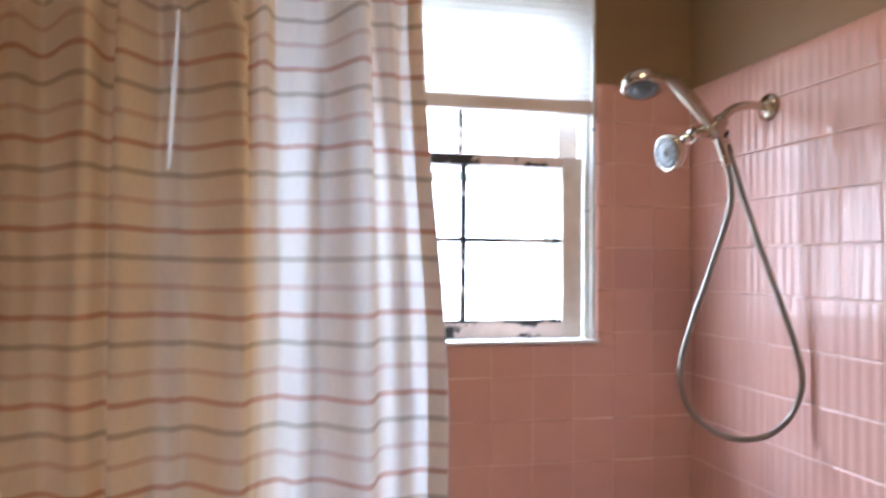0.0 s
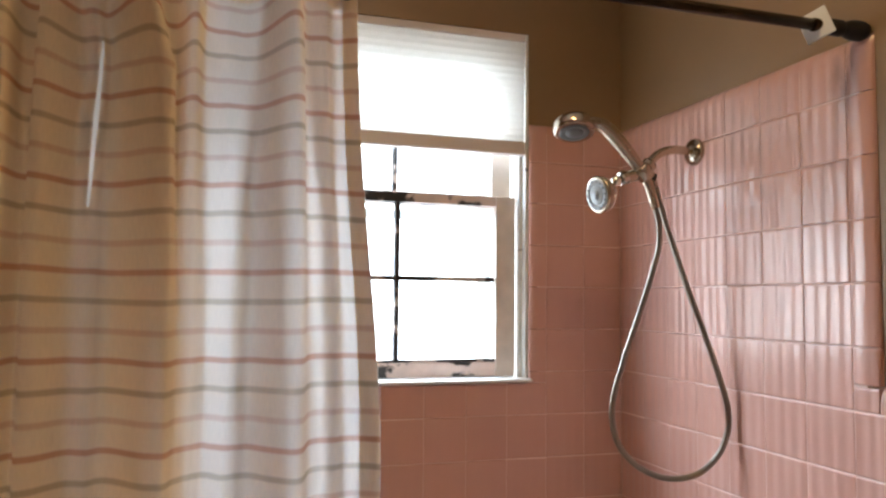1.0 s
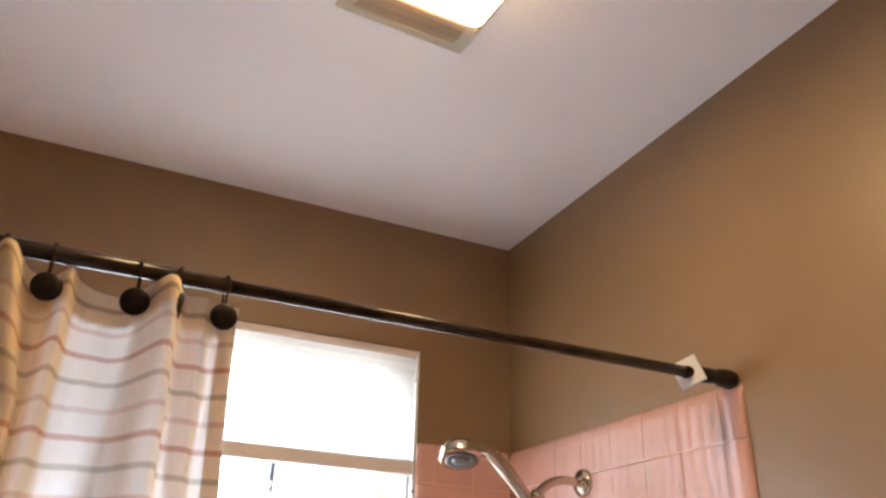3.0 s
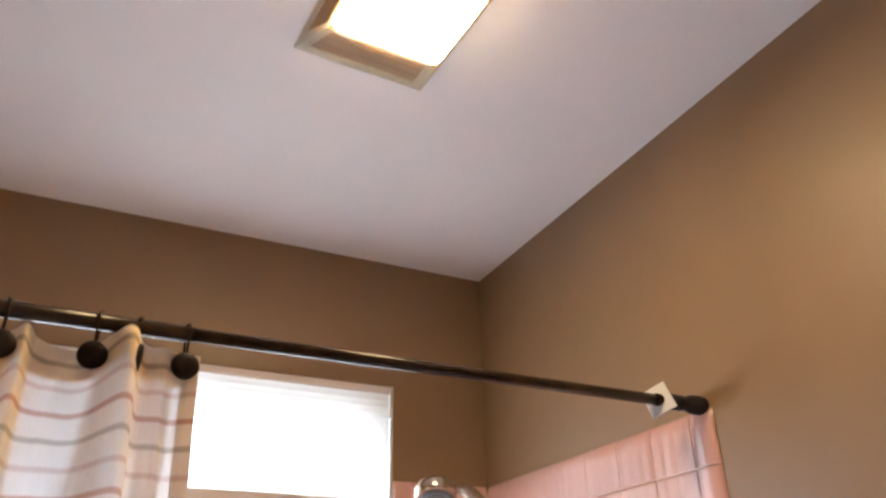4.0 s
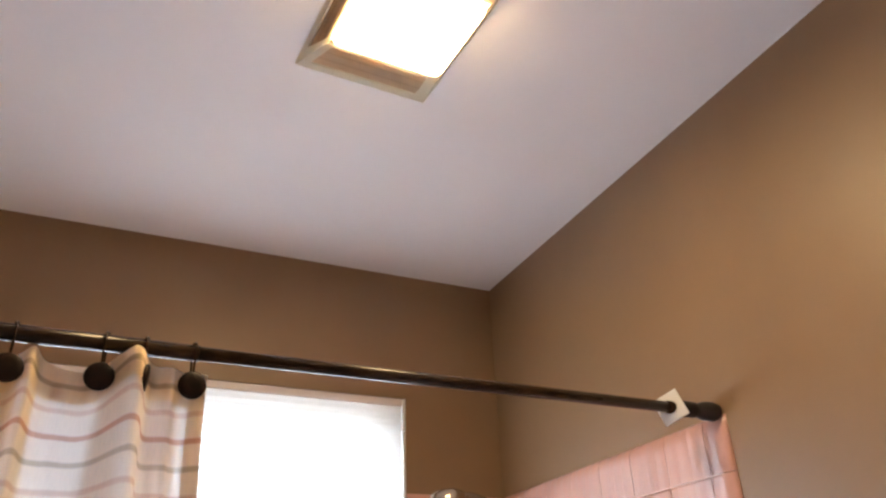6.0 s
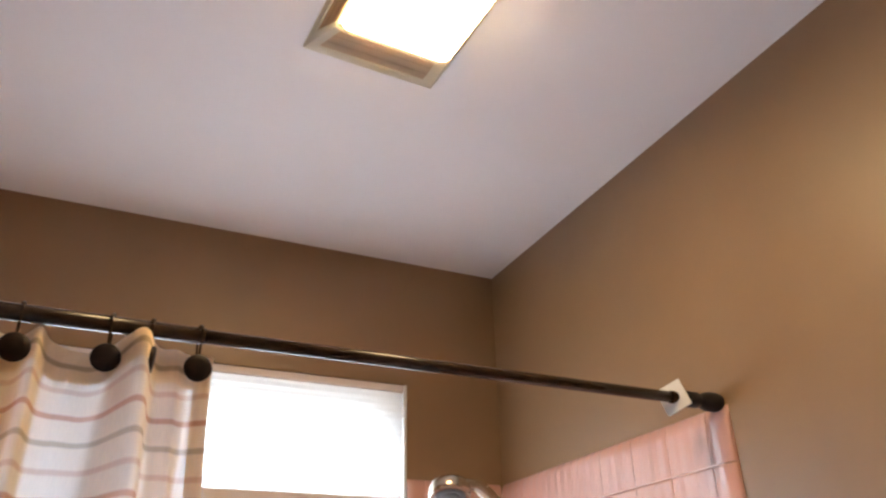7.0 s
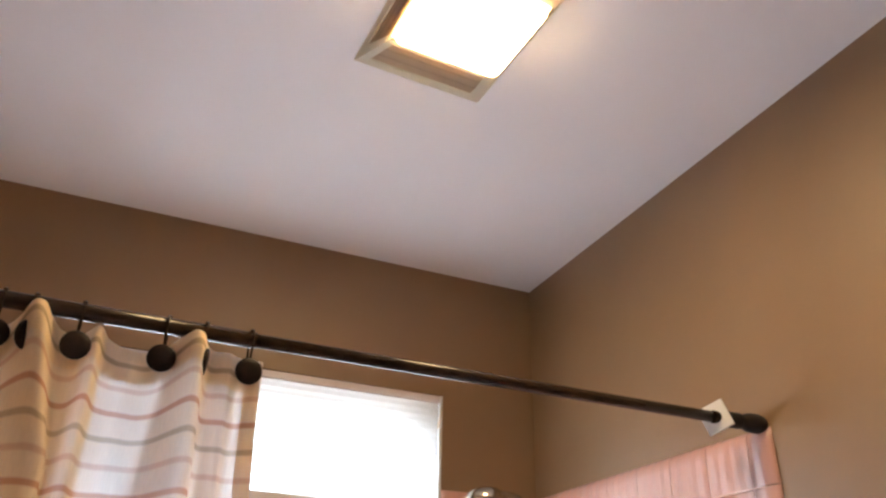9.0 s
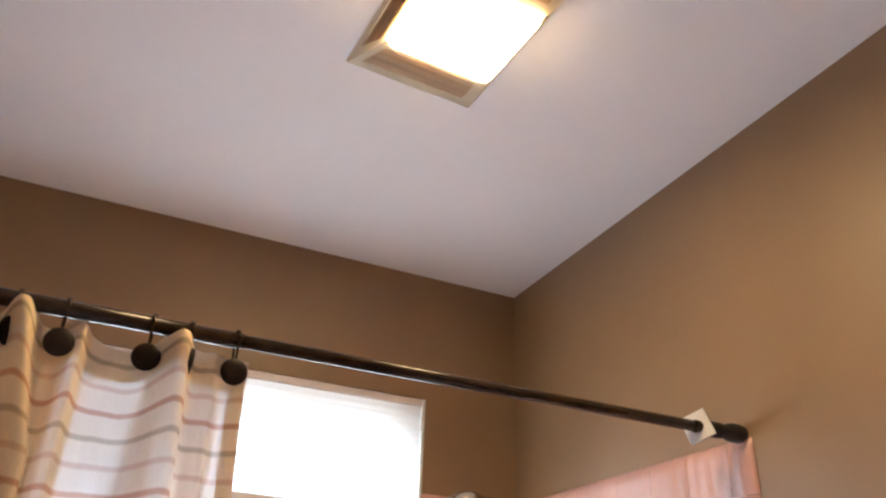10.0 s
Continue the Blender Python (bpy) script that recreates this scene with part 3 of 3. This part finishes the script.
def liner():
    """A plain cream liner on the tub side; a paler strip is added where the gap shows it."""
    t = thing("curtain_liner", "thin cream liner hanging behind the striped curtain", "curtain liner")
    def column(i, z):
        return bm.verts.new((-1.083 - 0.422 * i / 60, ROD_Y + 0.038 + 0.008 * math.sin(i * 0.7) + 0.002 * noise.noise((i * 0.3, z, 2)), z))

    heights = [0.12 + 1.66 * j / 12 for j in range(13)]
    for name, i0, i1, mat, label in (("sheet", 0, 15, M_LINER, ""), ("bright_gap_strip", 15, 19, M_GAP_PALE, "pale strip added in the liner to brighten the gap"), ("sheet", 19, 60, M_LINER, "")):
        bm = bmesh.new()
        cols = [[column(i, z) for z in heights] for i in range(i0, i1 + 1)]
        for a, b in zip(cols, cols[1:]):
            for j in range(12):
                bm.faces.new((a[j], b[j], b[j + 1], a[j + 1]))
        part(name, bm, mat, t, label, smooth=True)


liner()


def curtain_hook(swing=0.0):
    """A wire hook over the rod; swing turns its disc about the upright."""
    h = thing("curtain_hook", "dark bronze curtain hook with a round disc", "curtain hook", (0, ROD_Y, 1.781), "hooks along the curtain rod")
    up = ROD_Z - 1.781
    pts = curve_points([(0, -0.006, 0.0), (0, -0.010, 0.018), (0, -0.0135, up), (0, -0.008, up + 0.0115), (0, 0.004, up + 0.0135), (0, 0.0125, up + 0.004), (0, 0.010, up - 0.020), (0, 0.004, up - 0.034)], 6)
    part("wire", tube(pts, 0.0016, 8), M_BRONZE, h, smooth=True)
    part("roller", lathe([(0.001, -0.003), (0.003, -0.003), (0.003, 0.003), (0.001, 0.003)], facing((0, 0.001, up + 0.0125), (1, 0, 0)), 10), M_BRONZE, h, smooth=True)
    part("disc", lathe([(0.004, 0.0), (0.0166, 0.0), (0.0181, 0.002), (0.0181, 0.0045), (0.0162, 0.0062), (0.009, 0.0072), (0.001, 0.0075)], facing((0, -0.008 - 0.012 * (swing != 0), 0), (0.05 + math.sin(radians(swing)), -math.cos(radians(swing)), -0.08)), 28), M_DISC, h, "round dark disc", smooth=True)
    return h


first_hook = curtain_hook()
first_hook.matrix_basis = pose(-0.901, ROD_Y, 1.781, 0, 0, 4)
for hx, hy, turn in ((-1.011, 0.0, -6), (-1.116, 0.0, 8), (-1.208, 0.0, 12), (-1.282, 0.0, -10), (-1.36, 0.0, 5), (-1.44, 0.0, -4)):
    copy_thing(first_hook, pose(hx, ROD_Y + hy, 1.781, 0, 0, turn))


# two hooks whose discs have swung edge-on between the folds
for hx, swing in ((-0.962, 84), (-1.172, 60)):
    curtain_hook(swing).matrix_basis = pose(hx, ROD_Y, 1.781)


# ---- shower fittings ----
def shower():
    s = thing("shower_fitting", "brushed nickel shower arm with two heads and hose", "shower", (0, -0.335, 1.704))
    s.location = (0, 0, 0)
    part("flange", lathe([(0.031, 0.0), (0.031, 0.004), (0.028, 0.010), (0.020, 0.015), (0.0125, 0.017), (0.011, 0.022)], facing((-0.0005, -0.335, 1.704), (-1, 0, 0)), 32), M_CHROME, s, "dull chrome wall flange", smooth=True)
    arm = curve_points([(-0.010, -0.335, 1.704), (-0.058, -0.337, 1.705), (-0.096, -0.342, 1.694), (-0.124, -0.350, 1.675), (-0.147, -0.357, 1.652)], 8)
    part("arm", tube(arm, 0.0098, 16), M_CHROME, s, smooth=True)
    # diverter body and the cradle of the hand shower
    part("diverter", tube(curve_points([(-0.135, -0.357, 1.664), (-0.155, -0.360, 1.645), (-0.183, -0.364, 1.633), (-0.203, -0.366, 1.628)], 6), lambda t: 0.0165 - 0.003 * t, 20), M_CHROME, s, smooth=True)
    part("swivel_nut", lathe([(0.013, 0), (0.0165, 0.003), (0.0165, 0.016), (0.013, 0.019)], facing((-0.199, -0.366, 1.629), (-0.9, -0.06, -0.28)), 12), M_POLISH, s, "bright chrome nut")
    part("ball_joint", lathe([(0.006, 0), (0.0115, 0.005), (0.0125, 0.011), (0.0105, 0.018), (0.007, 0.022)], facing((-0.216, -0.367, 1.624), (-0.85, -0.1, -0.4)), 20), M_POLISH, s, "bright chrome ball joint", smooth=True)
    part("cradle", lathe([(0.0150, -0.016), (0.0185, -0.014), (0.0195, 0.010), (0.0185, 0.016), (0.0150, 0.018)], facing((-0.159, -0.372, 1.640), (-0.62, -0.02, 0.78)), 24), M_CHROME, s, smooth=True)
    part("knob", lathe([(0.008, 0), (0.009, 0.004), (0.009, 0.012), (0.006, 0.015)], facing((-0.139, -0.362, 1.636), (0.8, -0.4, -0.3)), 16), M_RUBBER, s, "dark knob", smooth=True)
    # fixed head
    way = Vector((-0.97, -0.15, -0.18)).normalized()
    face = Vector((-0.275, -0.373, 1.585))
    back = face - way * 0.046
    head = part("fixed_head", lathe([(0.012, 0.0), (0.016, 0.004), (0.025, 0.014), (0.035, 0.024), (0.0395, 0.034), (0.0405, 0.042), (0.039, 0.0455), (0.0355, 0.046)], facing(back, way), 40), M_CHROME, s, "brushed nickel fixed shower head", smooth=True)
    part("spray_ring", lathe([(0.0345, 0.0), (0.0340, 0.003), (0.024, 0.0035), (0.0225, 0.001)], facing(face - way * 0.001, way), 40), M_FACE, head, "pale grey spray ring", smooth=True)
    part("spray_centre", lathe([(0.0225, 0.0), (0.0215, 0.003), (0.015, 0.0045), (0.009, 0.0040), (0.0085, 0.007), (0.002, 0.0085)], facing(face - way * 0.001, way), 32), M_FACE, head, "grey centre jet", smooth=True)
    for k in range(14):
        a = 2 * math.pi * k / 14
        m = facing(face, way) @ Matrix.Translation((0.029 * math.cos(a), 0.029 * math.sin(a), 0.0015))
        part("nozzle", lathe([(0.0022, 0.0), (0.0020, 0.0025), (0.0008, 0.0032)], m, 8), M_DARKFACE, head, smooth=True)
    # hand shower
    hw = Vector((-0.10, -0.30, -0.95)).normalized()
    hf = Vector((-0.331, -0.376, 1.715))
    hand = part("hand_shower", lathe([(0.006, -0.002), (0.022, 0.000), (0.036, 0.007), (0.0425, 0.018), (0.0435, 0.030), (0.042, 0.0365), (0.038, 0.037)], facing(hf - hw * 0.037, hw), 40), M_CHROME, s, "brushed nickel hand shower", smooth=True)
    part("spray_face", lathe([(0.0325, 0.0), (0.0315, 0.0025), (0.022, 0.003), (0.020, 0.001)], facing(hf - hw * 0.0005, hw), 40), M_DARKFACE, hand, "grey spray face", smooth=True)
    part("spray_centre", lathe([(0.020, 0.0), (0.019, 0.003), (0.010, 0.004), (0.002, 0.005)], facing(hf - hw * 0.0005, hw), 32), M_DARKFACE, hand, "dark centre jet", smooth=True)
    grip = curve_points([(-0.307, -0.374, 1.742), (-0.275, -0.373, 1.741), (-0.250, -0.373, 1.730), (-0.219, -0.372, 1.702), (-0.187, -0.372, 1.668), (-0.159, -0.372, 1.636), (-0.144, -0.370, 1.607), (-0.133, -0.368, 1.578)], 8)
    part("grip", tube(grip, lambda t: 0.0115 + 0.0045 * math.sin(math.pi * min(1, t * 1.25)) ** 2 - 0.0025 * max(0, t - 0.75) * 4, 20), M_CHROME, hand, smooth=True)
    part("hose_nut", lathe([(0.0085, 0), (0.0100, 0.003), (0.0100, 0.020), (0.0080, 0.026)], facing((-0.137, -0.369, 1.588), (0.38, 0.05, -0.92)), 16), M_CHROME, s, smooth=True)
    part("hose_nut", lathe([(0.0085, 0), (0.0100, 0.003), (0.0100, 0.018), (0.0080, 0.024)], facing((-0.135, -0.360, 1.632), (0.42, 0.0, -0.90)), 16), M_CHROME, s, smooth=True)
    line = curve_points([(-0.129, -0.366, 1.570), (-0.119, -0.366, 1.524), (-0.127, -0.370, 1.461), (-0.175, -0.370, 1.326), (-0.213, -0.371, 1.230), (-0.241, -0.372, 1.136), (-0.235, -0.380, 1.067), (-0.204, -0.390, 1.022), (-0.158, -0.400, 0.995), (-0.114, -0.415, 0.988), (-0.070, -0.430, 1.000), (-0.035, -0.445, 1.036), (-0.018, -0.455, 1.083), (-0.015, -0.457, 1.124), (-0.022, -0.450, 1.175), (-0.040, -0.420, 1.279), (-0.069, -0.390, 1.400), (-0.099, -0.366, 1.525), (-0.123, -0.360, 1.612)], 16)
    steps = even(line, 0.0026)
    bm = bmesh.new()
    flip = {"n": -1}

    def ridged(t):
        flip["n"] += 1
        return 0.0064 if flip["n"] % 2 else 0.00636

    part("hose", tube(steps, ridged, 14, bm), M_HOSE, s, "ribbed steel hose hanging in a loop", smooth=True)


shower()


# ---- tiles, last ----
def grout_beds():
    """Mortar beds behind the tiles, set back from their faces."""
    x0, x1, z0, z1 = WIN
    back = 0.0004
    bm = slab((XW, back, 0), (x0 - 0.023, WP, TOP - 0.023))
    slab((x1 + 0.023, back, 0), (WP, WP, TOP - 0.023), bm=bm)
    slab((x0 - 0.023, back, 0), (x1 + 0.023, WP, z0 - 0.007), bm=bm)
    north = tagged(part("tile_surround_north", bm, M_GROUT), "glazed pink square wall tiles round the window", "wall tiles", kind="structure")
    bm = slab((back, -0.796, 0), (WP, back, TOP - 0.023))
    slab((back, -1.75, 0), (WP, -0.796, CAP - 0.023), bm=bm)
    east = tagged(part("tile_surround_east", bm, M_GROUT), "glazed pink square wall tiles behind the shower", "wall tiles", kind="structure")
    return north, east


made = {}


def tile_mesh(w, h, bu, bv, mat):
    """A cushioned tile w by h; bu and bv (-1, 0, 1) name the sides that are rounded off to the wall."""
    key = (round(w, 4), round(h, 4), bu, bv, mat.name)
    if key in made:
        return made[key]
    r, j = 0.025, 0.0005

    def line(length, side):
        inner = [j, j + 0.0022, length - j - 0.0022, length - j]
        arc = [r * (1 - math.cos(radians(a))) for a in (0, 18, 36, 54, 72, 90)]
        if side < 0:
            return sorted({round(r - r * math.sin(radians(a)), 5) for a in (0, 20, 40, 60, 80, 90)}) + inner[2:]
        if side > 0:
            return inner[:2] + sorted({round(length - r + r * math.sin(radians(a)), 5) for a in (0, 20, 40, 60, 80, 90)})
        return inner

    def drop(p, length, side):
        if side < 0 and p < r:
            a = (r - p) / r
        elif side > 0 and p > length - r:
            a = (p - length + r) / r
        else:
            near = min(p - j if side >= 0 else 1, length - j - p if side <= 0 else 1)
            return 0.00008 if near < 0.001 else 0.0
        return min(0.0098, 0.0098 * (1 - math.sqrt(max(0.0, 1 - a * a))))

    us, vs = line(w, bu), line(h, bv)
    if bv == 0:
        vs[-2] = h - j - 0.0045
    bm = bmesh.new()
    def depth(u, v):
        d = drop(u, w, bu) + (0.0004 if bv == 0 and v > h - j - 0.001 else drop(v, h, bv))
        return -min(0.0098, d)

    g = [[bm.verts.new((u, v, depth(u, v))) for u in us] for v in vs]
    for a, b in zip(g, g[1:]):
        for i in range(len(us) - 1):
            f = bm.faces.new((a[i], a[i + 1], b[i + 1], b[i]))
            f.smooth = min(v.co.z for v in f.verts) < -1e-6
    lo = [bm.verts.new((u, v, -0.0099)) for u, v in ((us[0], vs[0]), (us[-1], vs[0]), (us[-1], vs[-1]), (us[0], vs[-1]))]
    bm.faces.new([lo[0], lo[1], *g[0][::-1]])
    bm.faces.new([lo[1], lo[2], *[row[-1] for row in g][::-1]])
    bm.faces.new([lo[2], lo[3], *g[-1]])
    bm.faces.new([lo[3], lo[0], *[row[0] for row in g]])
    me = bpy.data.meshes.new("tile")
    bm.to_mesh(me)
    bm.free()
    me.materials.append(mat)
    made[key] = me
    return me


rng = random.Random(4)


def lay(parent, wall, u, v, w, h, bu=0, bv=0):
    if w < 0.012 or h < 0.012:
        return
    ob = new("tile", tile_mesh(w, h, bu, bv, M_FLAT_TILE if wall == "north" else M_TILE))
    ob.parent = parent
    if wall == "north":
        m = Matrix(((1, 0, 0, u), (0, 0, -1, 0), (0, 1, 0, v), (0, 0, 0, 1)))
    else:
        m = Matrix(((0, 0, -1, 0), (-1, 0, 0, -u), (0, 1, 0, v), (0, 0, 0, 1)))
    ob.matrix_basis = m @ pose(0, 0, rng.uniform(-0.0001, 0.0001), rng.uniform(-0.05, 0.05), rng.uniform(-0.08, 0.08), 0)


def rows_of(z_end):
    """Heights of the tile rows from the floor to z_end."""
    z = ZJ - 12 * S
    out = [(0.0, z)]
    while z < z_end - 0.004:
        out.append((z, min(z + S, z_end)))
        z += S
    return out


north_bed, east_bed = grout_beds()
for a, b in rows_of(TOP):
    crown = 1 if abs(b - TOP) < 0.002 else 0
    # behind the shower: seven columns, then a rounded end piece above the wainscot
    for k in range(7):
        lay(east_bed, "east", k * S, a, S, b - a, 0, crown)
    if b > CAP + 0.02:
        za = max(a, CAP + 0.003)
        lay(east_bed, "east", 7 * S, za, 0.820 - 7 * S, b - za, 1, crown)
    # round the window
    x0, x1, z0, z1 = WIN
    for k in range(14):
        xa, xb = max(-(k + 1) * S, XW), -k * S
        if xb <= x0 or xa >= x1:
            lay(north_bed, "north", xa, a, xb - xa, b - a, 0, crown)
            continue
        if a < z0 - 0.008:
            lay(north_bed, "north", xa, a, xb - xa, min(b, z0 - 0.007) - a)
        if b > z0:
            za = max(a, z0 - 0.007)
            if xb > x1:
                lay(north_bed, "north", x1, za, xb - x1, b - za, -1, crown)
            if xa < x0:
                lay(north_bed, "north", xa, za, x0 - xa, b - za, 1, crown)
for a, b in rows_of(CAP):
    for k in range(7, 16):
        capped = abs(b - CAP) < 0.002 and b - a > 0.03
        if capped and k == 7:
            lay(east_bed, "east", 7 * S, a, 0.820 - 7 * S, b - a)
            lay(east_bed, "east", 0.820, a, 8 * S - 0.820, b - a, 0, 1)
        else:
            lay(east_bed, "east", k * S, a, S, b - a, 0, 1 if capped else 0)
